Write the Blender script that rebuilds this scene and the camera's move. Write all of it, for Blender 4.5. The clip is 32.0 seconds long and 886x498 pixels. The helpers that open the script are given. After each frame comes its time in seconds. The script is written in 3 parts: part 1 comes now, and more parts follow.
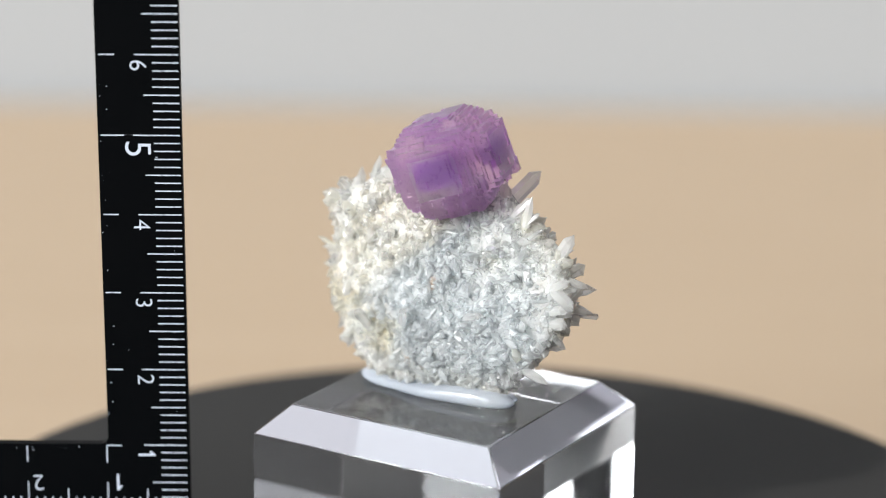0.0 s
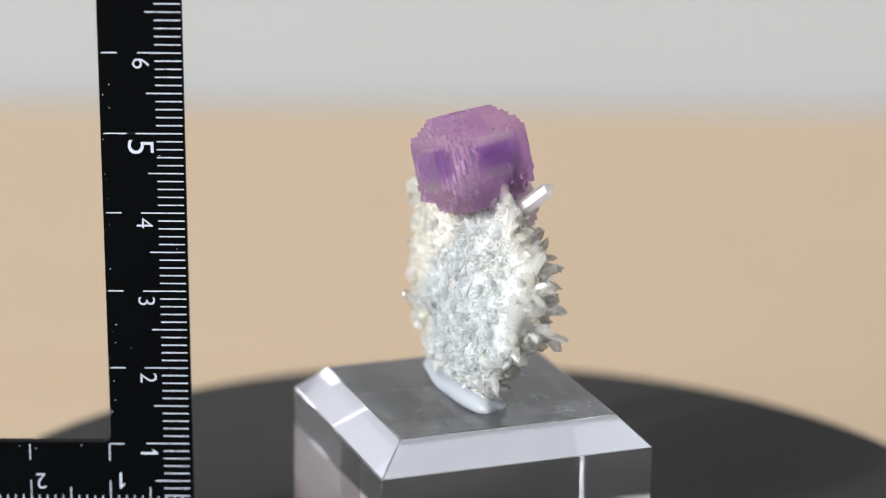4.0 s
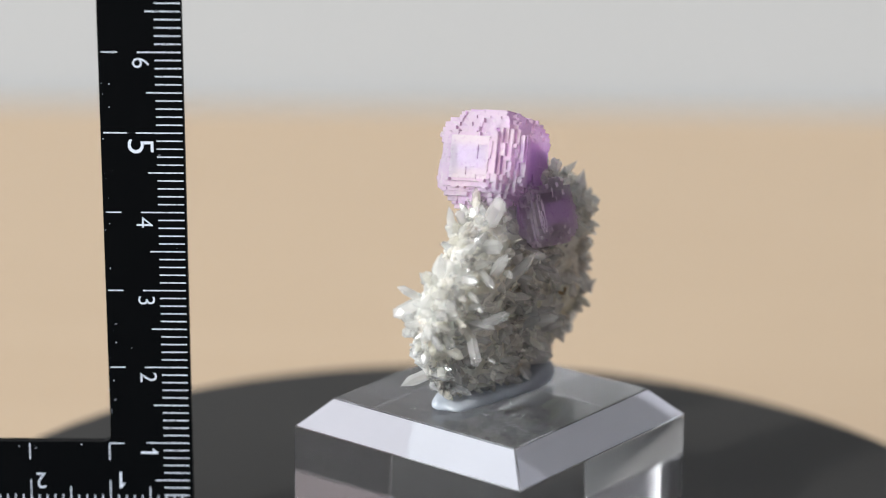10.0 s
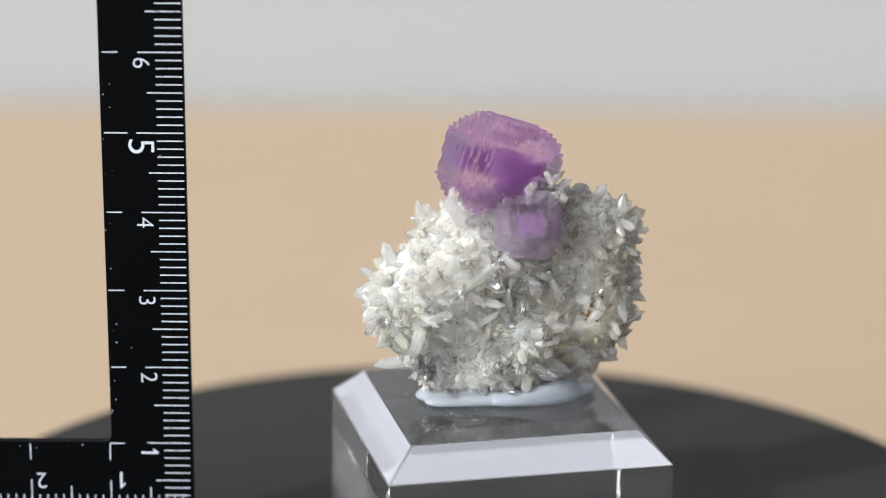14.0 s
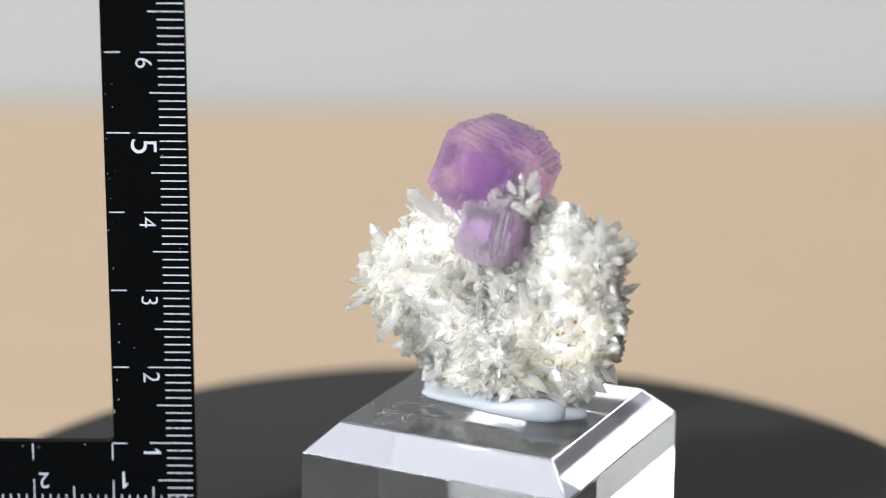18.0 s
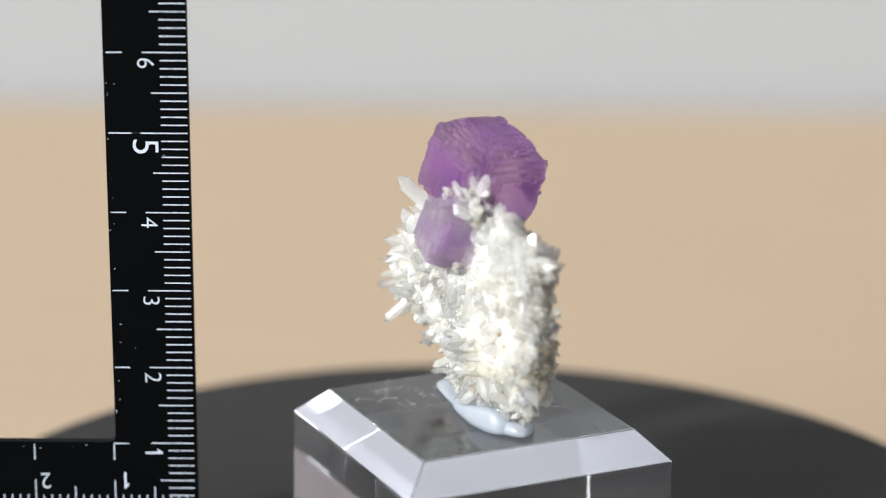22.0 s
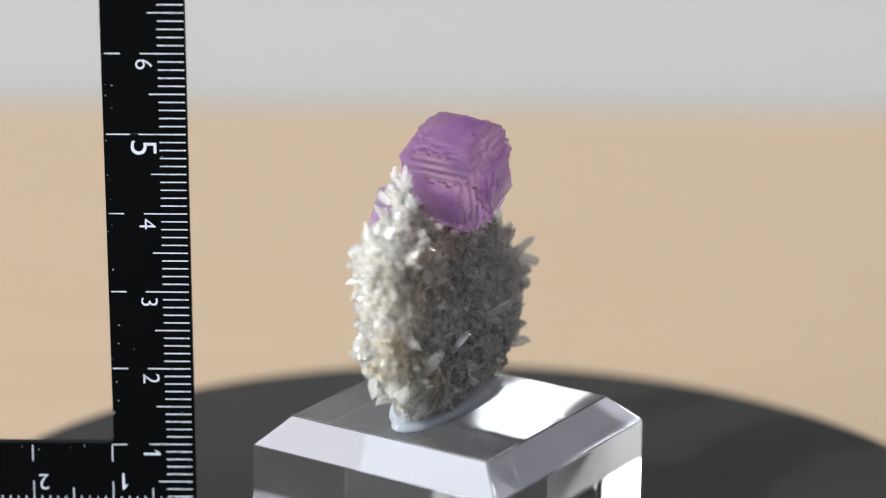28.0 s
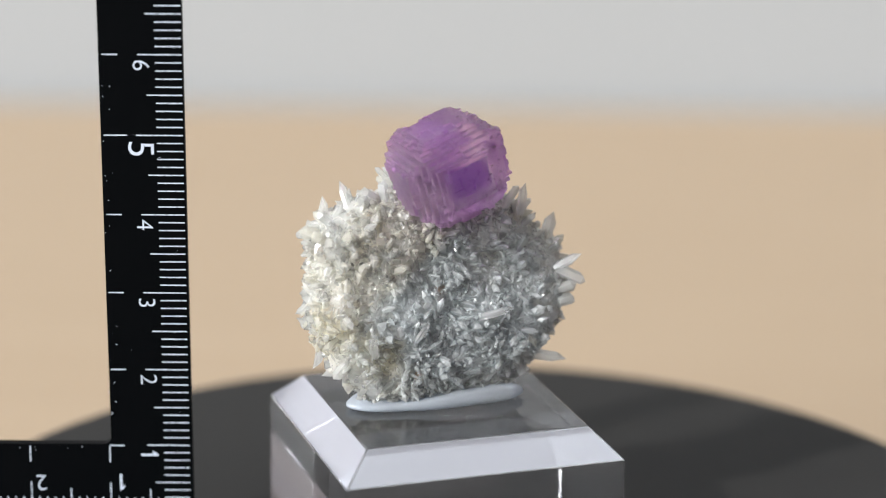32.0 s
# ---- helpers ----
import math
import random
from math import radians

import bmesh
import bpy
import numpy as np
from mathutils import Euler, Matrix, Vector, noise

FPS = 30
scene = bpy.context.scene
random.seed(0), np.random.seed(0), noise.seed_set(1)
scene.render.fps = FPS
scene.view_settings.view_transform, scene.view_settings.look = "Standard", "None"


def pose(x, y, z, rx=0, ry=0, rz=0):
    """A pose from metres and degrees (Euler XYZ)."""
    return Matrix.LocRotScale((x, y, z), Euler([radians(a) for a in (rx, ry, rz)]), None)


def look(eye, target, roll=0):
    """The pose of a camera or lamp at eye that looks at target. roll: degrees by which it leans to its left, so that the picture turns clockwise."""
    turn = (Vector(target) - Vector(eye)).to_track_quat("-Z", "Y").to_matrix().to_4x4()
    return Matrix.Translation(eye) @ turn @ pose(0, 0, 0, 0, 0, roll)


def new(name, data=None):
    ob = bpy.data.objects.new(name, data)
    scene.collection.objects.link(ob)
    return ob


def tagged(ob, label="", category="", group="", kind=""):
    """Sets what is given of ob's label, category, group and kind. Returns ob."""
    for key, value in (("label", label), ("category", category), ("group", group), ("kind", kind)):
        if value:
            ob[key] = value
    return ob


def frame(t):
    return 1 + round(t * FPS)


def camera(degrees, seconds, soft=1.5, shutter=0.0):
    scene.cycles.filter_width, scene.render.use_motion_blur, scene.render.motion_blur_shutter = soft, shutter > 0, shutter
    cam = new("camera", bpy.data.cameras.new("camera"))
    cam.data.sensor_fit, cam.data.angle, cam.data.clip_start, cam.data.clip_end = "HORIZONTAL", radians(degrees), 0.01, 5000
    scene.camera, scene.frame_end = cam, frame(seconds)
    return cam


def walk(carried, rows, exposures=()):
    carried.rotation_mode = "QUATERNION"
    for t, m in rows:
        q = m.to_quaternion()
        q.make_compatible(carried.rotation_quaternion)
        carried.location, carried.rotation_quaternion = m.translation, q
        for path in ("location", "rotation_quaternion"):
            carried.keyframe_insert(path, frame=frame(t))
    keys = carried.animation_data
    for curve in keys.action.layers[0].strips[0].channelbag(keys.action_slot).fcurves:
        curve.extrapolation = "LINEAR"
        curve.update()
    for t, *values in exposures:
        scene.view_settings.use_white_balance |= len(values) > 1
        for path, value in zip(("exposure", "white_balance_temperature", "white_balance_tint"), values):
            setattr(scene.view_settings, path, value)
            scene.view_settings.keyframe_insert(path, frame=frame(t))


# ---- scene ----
# A mineral specimen on a clear acrylic stand turns on a black display turntable
# beside a black L-shaped scale. World origin: table top under the turntable's axis.
CM = 0.01
DISC_Z = 0.030                # top of the turntable
TOP_Z = DISC_Z + 0.0191       # top of the acrylic stand
SPEED = 9.714                 # degrees a second, clockwise from above
T0 = 6.10                     # the stand stands square to the camera

# ---- camera ----
cam = camera(18.26, 32.0, soft=1.1)
TILT, DIST = radians(16.45), 0.3388
AIM = Vector((-0.00361, 0.0, TOP_Z + 0.01948))
EYE = AIM + DIST * Vector((0, -math.cos(TILT), math.sin(TILT)))
cam.data.dof.use_dof = True
cam.data.dof.focus_distance = 0.337
cam.data.dof.aperture_fstop = 10.5
walk(cam, [(0.0, look(EYE, AIM, 0.69)), (32.0, look(EYE, AIM, 0.69))], exposures=[(0.0, 0.0), (32.0, 0.0)])

# ---- light ----
world = bpy.data.worlds.new("room_light")
scene.world = world
world.use_nodes = True
world.node_tree.nodes["Background"].inputs[0].default_value = (0.75, 0.85, 1.0, 1)
world.node_tree.nodes["Background"].inputs[1].default_value = 0.06


def area_lamp(name, eye, target, w, h, watts, colour):
    data = bpy.data.lights.new(name, "AREA")
    data.shape, data.size, data.size_y, data.energy, data.color = "RECTANGLE", w, h, watts, colour
    ob = new(name, data)
    ob.matrix_world = look(eye, target)
    return ob


area_lamp("window_light", (-1.45, -1.55, 0.90), (0, -1.55, 0.90), 2.10, 1.30, 114.0, (0.93, 0.97, 1.0))
SUN_AZ, SUN_EL = radians(38), radians(33)      # from the left, a little towards the camera
sun = new("sun", bpy.data.lights.new("sun", "SUN"))
sun.data.energy, sun.data.angle, sun.data.color = 3.6, radians(3.0), (1.0, 0.975, 0.94)
sun.matrix_world = look((-math.cos(SUN_AZ) * math.cos(SUN_EL), -math.sin(SUN_AZ) * math.cos(SUN_EL), math.sin(SUN_EL)), (0, 0, 0))


# ---- materials ----
class Mat:
    """A node material with a Principled surface and short helpers."""

    def __init__(self, name, colour, rough=0.5, metal=0.0, ior=1.5, trans=0.0, spec=0.5):
        self.m = bpy.data.materials.new(name)
        self.m.use_nodes = True
        self.n, self.l = self.m.node_tree.nodes, self.m.node_tree.links
        self.b = self.n["Principled BSDF"]
        for key, v in (("Base Color", (*colour, 1)), ("Roughness", rough), ("Metallic", metal), ("IOR", ior),
                       ("Transmission Weight", trans), ("Specular IOR Level", spec)):
            self.b.inputs[key].default_value = v
        self.colour = colour
        self.at = self.n.new("ShaderNodeTexCoord").outputs["Object"]

    def noise(self, scale, detail=4, rough=0.55, vec=None):
        x = self.n.new("ShaderNodeTexNoise")
        x.inputs["Scale"].default_value, x.inputs["Detail"].default_value, x.inputs["Roughness"].default_value = scale, detail, rough
        self.l.new(vec or self.at, x.inputs["Vector"])
        return x.outputs["Fac"]

    def stretch(self, sx, sy, sz):
        x = self.n.new("ShaderNodeMapping")
        x.inputs["Scale"].default_value = (sx, sy, sz)
        self.l.new(self.at, x.inputs["Vector"])
        return x.outputs["Vector"]

    def ramp(self, fac, *stops):
        r = self.n.new("ShaderNodeValToRGB")
        while len(r.color_ramp.elements) < len(stops):
            r.color_ramp.elements.new(0.5)
        for e, (p, c) in zip(r.color_ramp.elements, stops):
            e.position, e.color = p, (*c, 1) if len(c) == 3 else c
        self.l.new(fac, r.inputs[0])
        return r.outputs[0]

    def mix(self, fac, a, b, how="MIX"):
        x = self.n.new("ShaderNodeMix")
        x.data_type, x.blend_type = "RGBA", how
        for sock, v in ((x.inputs[0], fac), (x.inputs[6], a), (x.inputs[7], b)):
            if isinstance(v, (int, float)):
                sock.default_value = v
            elif isinstance(v, tuple):
                sock.default_value = (*v, 1)
            else:
                self.l.new(v, sock)
        return x.outputs[2]

    def map(self, v, lo, hi):
        x = self.n.new("ShaderNodeMapRange")
        x.inputs["To Min"].default_value, x.inputs["To Max"].default_value = lo, hi
        self.l.new(v, x.inputs["Value"])
        return x.outputs[0]

    def side(self, lo, hi):
        """0 on the fine-grained, leaning back of the plate, 1 on its open face, its ends and its upper lobe."""
        masks = []
        for way, least, most in (((1.0, 0.07, -0.1125), lo, hi), ((0.0, 1.0, 1.2), 0.0275, 0.0305)):
            d, x = self.n.new("ShaderNodeVectorMath"), self.n.new("ShaderNodeMapRange")
            d.operation, d.inputs[1].default_value = "DOT_PRODUCT", way
            x.inputs["From Min"].default_value, x.inputs["From Max"].default_value = least, most
            self.l.new(self.at, d.inputs[0])
            self.l.new(d.outputs["Value"], x.inputs["Value"])
            masks.append(x.outputs[0])
        both = self.n.new("ShaderNodeMath")
        both.operation = "MAXIMUM"
        self.l.new(masks[0], both.inputs[0])
        self.l.new(masks[1], both.inputs[1])
        return both.outputs[0]

    def along(self, axis):
        x = self.n.new("ShaderNodeSeparateXYZ")
        self.l.new(self.at, x.inputs[0])
        return x.outputs[axis]

    def cells(self, scale):
        x = self.n.new("ShaderNodeTexVoronoi")
        x.inputs["Scale"].default_value = scale
        self.l.new(self.at, x.inputs["Vector"])
        y = self.n.new("ShaderNodeSeparateColor")
        self.l.new(x.outputs["Color"], y.inputs[0])
        return y.outputs[0]

    def random(self):
        return self.n.new("ShaderNodeObjectInfo").outputs["Random"]

    def island(self):
        return self.n.new("ShaderNodeNewGeometry").outputs["Random Per Island"]

    def put(self, key, sock):
        self.l.new(sock, self.b.inputs[key])
        return self

    def glow(self, colour, share, clear=0.0):
        """Scatters a share of the light through, and lets another straight through, as icy crystal does."""
        t, x = self.n.new("ShaderNodeBsdfTranslucent"), self.n.new("ShaderNodeMixShader")
        self.l.new(colour, t.inputs["Color"])
        x.inputs[0].default_value = share
        self.l.new(self.b.outputs[0], x.inputs[1])
        self.l.new(t.outputs[0], x.inputs[2])
        if clear:
            c, y = self.n.new("ShaderNodeBsdfTransparent"), self.n.new("ShaderNodeMixShader")
            c.inputs[0].default_value = (0.975, 0.975, 0.97, 1)
            if isinstance(clear, float):
                y.inputs[0].default_value = clear
            else:
                self.l.new(clear, y.inputs[0])
            self.l.new(x.outputs[0], y.inputs[1])
            self.l.new(c.outputs[0], y.inputs[2])
            x = y
        self.l.new(x.outputs[0], self.n["Material Output"].inputs["Surface"])
        return self

    def skin(self, rough, least=0.05):
        """A clear glassy skin over all that lies below, stronger at grazing angles."""
        out = self.n["Material Output"].inputs["Surface"]
        below = out.links[0].from_socket
        w, p, f = self.n.new("ShaderNodeLayerWeight"), self.n.new("ShaderNodeMath"), self.n.new("ShaderNodeMapRange")
        g, y = self.n.new("ShaderNodeBsdfGlossy"), self.n.new("ShaderNodeMixShader")
        p.operation, p.inputs[1].default_value, g.inputs["Roughness"].default_value = "POWER", 4.0, rough
        f.inputs["To Min"].default_value, f.inputs["To Max"].default_value = least, 0.6
        self.l.new(w.outputs["Facing"], p.inputs[0])
        self.l.new(p.outputs[0], f.inputs["Value"])
        self.l.new(f.outputs[0], y.inputs[0])
        self.l.new(below, y.inputs[1])
        self.l.new(g.outputs[0], y.inputs[2])
        self.l.new(y.outputs[0], out)
        return self

    def milky(self, radius, weight=0.5):
        """Light wanders inside, over a radius in metres."""
        for key, v in (("Subsurface Weight", weight), ("Subsurface Radius", (0.97, 0.98, 1.0)), ("Subsurface Scale", radius)):
            self.b.inputs[key].default_value = v
        return self

    def bump(self, height, strength=0.3, dist=0.001):
        x = self.n.new("ShaderNodeBump")
        x.inputs["Strength"].default_value, x.inputs["Distance"].default_value = strength, dist
        self.l.new(height, x.inputs["Height"])
        self.l.new(x.outputs[0], self.b.inputs["Normal"])
        return self


def table_wood():
    m = Mat("pale_wood", (0.62, 0.44, 0.27), 0.45)
    g = m.noise(14, 5, 0.6, m.stretch(0.6, 9, 1))
    c = m.mix(m.map(g, 0.0, 1.0), (0.405, 0.298, 0.195), (0.470, 0.360, 0.248))
    return m.put("Base Color", c).bump(g, 0.08, 0.0005).m


def plaster(name, colour):
    m = Mat(name, colour, 0.85)
    n = m.noise(3.0, 5)
    lo = tuple(c * 0.93 for c in colour)
    return m.put("Base Color", m.mix(n, lo, colour)).bump(m.noise(220, 3), 0.1, 0.0005).m


def black_platter():
    m = Mat("black_platter", (0.030, 0.029, 0.028), 0.6, spec=0.35)
    n = m.noise(900, 3)
    return m.put("Base Color", m.mix(m.noise(40, 4), (0.0135, 0.0131, 0.0127), (0.019, 0.0183, 0.0175))).bump(n, 0.12, 0.0002).m


def black_paint():
    m = Mat("black_lacquer", (0.0012, 0.0016, 0.002), 0.45, spec=0.04)
    return m.put("Roughness", m.map(m.noise(120, 5), 0.35, 0.55)).bump(m.noise(700, 3), 0.05, 0.0001).m


def white_ink():
    m = Mat("white_ink", (0.72, 0.74, 0.76), 0.5)
    return m.put("Base Color", m.ramp(m.noise(2600, 3), (0.30, (0.17, 0.19, 0.22)), (0.44, (0.48, 0.53, 0.62)))).m


def acrylic():
    m = Mat("clear_acrylic", (0.985, 0.99, 1.0), 0.0, ior=1.49, trans=0.99)
    scratch = m.ramp(m.noise(260, 6, 0.7, m.stretch(1, 7, 1)), (0.62, (0, 0, 0)), (0.66, (0.12, 0.12, 0.12)))
    return m.put("Roughness", scratch).m


def quartz(name, a, b, milky, clear, glass=0.0, share=0.25, rough=0.10, joined=False):
    """Crystals with a milky root and a clear tip; their own space runs from 0 at the root to 1 at the tip."""
    m = Mat(name, a, 0.1, ior=1.54)
    own = m.n.new("ShaderNodeAttribute")
    own.attribute_name = "own"
    m.at = own.outputs["Vector"]
    c = m.mix(m.island() if joined else m.random(), a, b)
    c = m.mix(m.map(m.noise(2.2, 4), 0.0, 0.45), c, (0.95, 0.95, 0.94))
    t = m.ramp(m.mix(0.45, m.along(2), m.noise(1.8, 4)), (0.2, (milky,) * 3), (0.75, (clear,) * 3))
    m.put("Base Color", c).put("Roughness", m.map(m.noise(5, 3), 0.0, rough)).put("Transmission Weight", t)
    return m.bump(m.noise(9, 3, 0.5, m.stretch(1, 1, 0.6)), 0.15, 0.0002).milky(0.0045, 0.7).glow(c, share, glass).skin(0.03 + rough / 2, 0.06).m


def druse():
    m = Mat("druse", (0.8, 0.82, 0.84), 0.12, ior=1.54)
    c = m.mix(m.island(), (0.71, 0.745, 0.76), (0.87, 0.895, 0.905))
    c = m.mix(m.side(-0.0028, -0.0002), c, m.mix(m.island(), (0.84, 0.81, 0.73), (0.95, 0.94, 0.91)))
    c = m.mix(m.ramp(m.noise(75, 3, 0.5), (0.60, (0, 0, 0)), (0.74, (0.7, 0.7, 0.7))), c, (0.80, 0.74, 0.54))
    m.put("Base Color", c).put("Transmission Weight", m.map(m.island(), 0.1, 0.7)).put("Roughness", m.map(m.noise(600, 2), 0.1, 0.4))
    return m.milky(0.004, 0.8).glow(c, 0.30, m.map(m.island(), 0.35, 0.05)).m


def rock():
    """Milky quartz, bluish white, with grey, ochre and rusty patches."""
    m = Mat("milky_quartz", (0.8, 0.8, 0.8), 0.3, ior=1.54)
    c = m.mix(m.cells(650), (0.36, 0.385, 0.39), (0.56, 0.59, 0.60))
    c = m.mix(m.map(m.cells(1400), 0.0, 0.7), c, (0.58, 0.615, 0.625))
    face = m.side(-0.0028, -0.0002)
    c = m.mix(face, c, m.mix(m.cells(900), (0.72, 0.72, 0.67), (0.88, 0.88, 0.84)))
    patch = m.mix(face, (0.42, 0.39, 0.35), (0.58, 0.48, 0.33))
    c = m.mix(m.ramp(m.noise(130, 5, 0.65), (0.48, (0, 0, 0)), (0.68, (0.5, 0.5, 0.5))), c, patch)
    c = m.mix(m.ramp(m.noise(75, 3, 0.5), (0.58, (0, 0, 0)), (0.72, (0.6, 0.6, 0.6))), c, (0.70, 0.63, 0.43))
    c = m.mix(m.ramp(m.noise(230, 3, 0.5), (0.68, (0, 0, 0)), (0.74, (0.8, 0.8, 0.8))), c, (0.36, 0.20, 0.09))
    m.b.inputs["Subsurface Weight"].default_value = 1.0
    m.b.inputs["Subsurface Radius"].default_value = (0.95, 1.0, 1.0)
    m.b.inputs["Subsurface Scale"].default_value = 0.009
    m.put("Roughness", m.map(m.cells(1400), 0.25, 0.6)).put("Transmission Weight", m.map(m.cells(1400), 0.0, 0.25))
    return m.put("Base Color", c).bump(m.noise(2200, 4), 0.25, 0.0003).m


def fluorite(name, a, b, clear, share, flat):
    """Violet below the cube faces (a), paler between them (b)."""
    m = Mat(name, a, 0.12, ior=1.434, trans=clear)
    ab, sp = m.n.new("ShaderNodeVectorMath"), m.n.new("ShaderNodeSeparateXYZ")
    ab.operation = "ABSOLUTE"
    m.l.new(m.at, ab.inputs[0])
    m.l.new(ab.outputs[0], sp.inputs[0])

    def calc(how, p, q):
        x = m.n.new("ShaderNodeMath")
        x.operation = how
        for sock, v in zip(x.inputs, (p, q)):
            if isinstance(v, float):
                sock.default_value = v
            else:
                m.l.new(v, sock)
        return x.outputs[0]

    x, y, z = sp.outputs
    middle = calc("MAXIMUM", calc("MINIMUM", x, y), calc("MINIMUM", calc("MAXIMUM", x, y), z))
    zone = m.ramp(calc("DIVIDE", middle, flat * CM * 2), (0.44, (1, 1, 1)), (0.56, (0, 0, 0)))
    patch = m.ramp(m.noise(230, 4, 0.6), (0.36, (0.15,) * 3), (0.56, (0.8,) * 3))
    c = m.mix(m.mix(0.5, m.mix(1.0, zone, patch, "MULTIPLY"), m.map(m.noise(420, 4), 0.0, 0.7)), b, a)
    # dark specks and pale streaks: refractions and step glints put into the colour
    c = m.mix(m.ramp(m.noise(1500, 5, 0.7), (0.54, (0, 0, 0)), (0.66, (0.45,) * 3)), c, (0.42, 0.14, 0.50))
    c = m.mix(m.ramp(m.noise(1150, 5, 0.7, m.stretch(1, 1, 2.5)), (0.56, (0, 0, 0)), (0.66, (0.5,) * 3)), c, (0.98, 0.93, 0.98))
    m.put("Base Color", c).put("Roughness", m.map(m.noise(1200, 4), 0.22, 0.44))
    pits = m.mix(0.35, m.noise(1900, 4, 0.65), m.noise(700, 3, 0.6, m.stretch(1, 1, 3)))
    return m.bump(pits, 0.12, 0.0002).glow(c, share, 0.08).skin(0.38, 0.01).m


def gel():
    m = Mat("gel", (0.86, 0.92, 1.0), 0.08, ior=1.42, trans=0.72)
    return m.put("Roughness", m.map(m.noise(500, 3), 0.05, 0.22)).glow(m.mix(0.5, (0.8, 0.88, 0.97), (0.85, 0.92, 1.0)), 0.18).m


def scratch():
    m = Mat("scratch", (0.85, 0.86, 0.88), 0.35, trans=0.35)
    return m.put("Base Color", m.mix(m.noise(900, 2), (0.7, 0.7, 0.72), (0.9, 0.9, 0.92))).m


def rust():
    m = Mat("rust", (0.3, 0.16, 0.06), 0.7)
    return m.put("Base Color", m.mix(m.noise(1500, 4), (0.14, 0.075, 0.03), (0.34, 0.21, 0.09))).bump(m.noise(3000, 3), 0.4, 0.0002).m


RUST = rust()
GEL, SCRATCH = gel(), scratch()
WOOD, GREY_WALL = table_wood(), plaster("grey_board", (0.345, 0.356, 0.365))
FAR_WALL = plaster("pale_wall", (0.46, 0.47, 0.50))
DIM_WALL = plaster("dim_wall", (0.105, 0.097, 0.093))
ROSE_WALL = plaster("rose_wall", (0.22, 0.18, 0.18))
WHITE = plaster("white_ceiling", (0.50, 0.49, 0.50))


def acrylic_slope():
    # milling streaks; the pale blue scatter stands in for light trapped in the block
    m = Mat("milled_bright_acrylic", (0.88, 0.90, 1.0), 0.02, ior=1.49, trans=0.72)
    g = m.noise(900, 3, 0.6, m.stretch(0.04, 0.04, 3.0))
    m.put("Roughness", m.map(g, 0.0, 0.10))
    return m.bump(g, 0.006, 0.0001).glow(m.mix(g, (0.84, 0.88, 1.0), (0.92, 0.94, 1.0)), 0.15).m


PLATTER, BLACK, INK, ACRYLIC, SLOPE = black_platter(), black_paint(), white_ink(), acrylic(), acrylic_slope()
QUARTZ = {
    "w": ("white_quartz", (0.93, 0.94, 0.92), (0.97, 0.975, 0.96), 0.12, 0.70, 0.28, 0.46),
    "s": ("snowy_quartz", (0.95, 0.955, 0.93), (0.98, 0.98, 0.965), 0.05, 0.55, 0.25, 0.48),
    "i": ("icy_quartz", (0.82, 0.855, 0.87), (0.92, 0.945, 0.955), 0.12, 0.60, 0.25, 0.42, 0.15),
    "c": ("cream_quartz", (0.95, 0.93, 0.80), (0.97, 0.96, 0.88), 0.05, 0.55, 0.22, 0.46),
    "k": ("clear_quartz", (0.93, 0.945, 0.95), (0.975, 0.98, 0.98), 0.45, 0.97, 0.28, 0.22),
}
DRUSE, ROCK = druse(), rock()
F_PALE = fluorite("pale_violet_fluorite", (0.52, 0.12, 0.69), (0.94, 0.68, 0.93), 0.97, 0.09, 0.28)
F_FAINT = fluorite("faint_violet_fluorite", (0.86, 0.67, 0.94), (0.985, 0.94, 0.985), 0.94, 0.26, 0.20)
F_CLEAR = fluorite("clear_violet_fluorite", (0.86, 0.66, 0.93), (0.95, 0.86, 0.97), 0.98, 0.04, 0.5)
F_DEEP = fluorite("deep_violet_fluorite", (0.36, 0.09, 0.58), (0.74, 0.45, 0.88), 0.88, 0.20, 0.5)
F_SOFT = fluorite("soft_violet_fluorite", (0.80, 0.54, 0.91), (0.90, 0.74, 0.95), 0.88, 0.20, 0.5)


# ---- mesh helpers ----
def part(name, bm, material, parent=None, label="", smooth=False):
    me = bpy.data.meshes.new(name)
    bm.to_mesh(me)
    bm.free()
    for mat in material if isinstance(material, list) else [material]:
        me.materials.append(mat)
    if smooth:
        for p in me.polygons:
            p.use_smooth = True
    ob = new(name, me)
    ob.parent = parent
    if label:
        ob["label"] = label
    return ob


def box(x0, y0, z0, x1, y1, z1, bevel=0.0):
    bm = bmesh.new()
    bmesh.ops.create_cube(bm, size=1)
    for v in bm.verts:
        v.co = Vector((x0 if v.co.x < 0 else x1, y0 if v.co.y < 0 else y1, z0 if v.co.z < 0 else z1))
    if bevel:
        bmesh.ops.bevel(bm, geom=list(bm.edges), offset=bevel, segments=2, affect="EDGES", profile=0.7)
    return bm


def lathe(profile, n=128):
    """A solid of revolution from (radius, z) pairs, from the bottom up."""
    bm = bmesh.new()
    rings = [[bm.verts.new((r * math.cos(2 * math.pi * i / n), r * math.sin(2 * math.pi * i / n), z)) for i in range(n)] for r, z in profile]
    for a, b in zip(rings, rings[1:]):
        for i in range(n):
            bm.faces.new((a[i], a[(i + 1) % n], b[(i + 1) % n], b[i]))
    bm.faces.new(rings[0][::-1])
    bm.faces.new(rings[-1])
    return bm


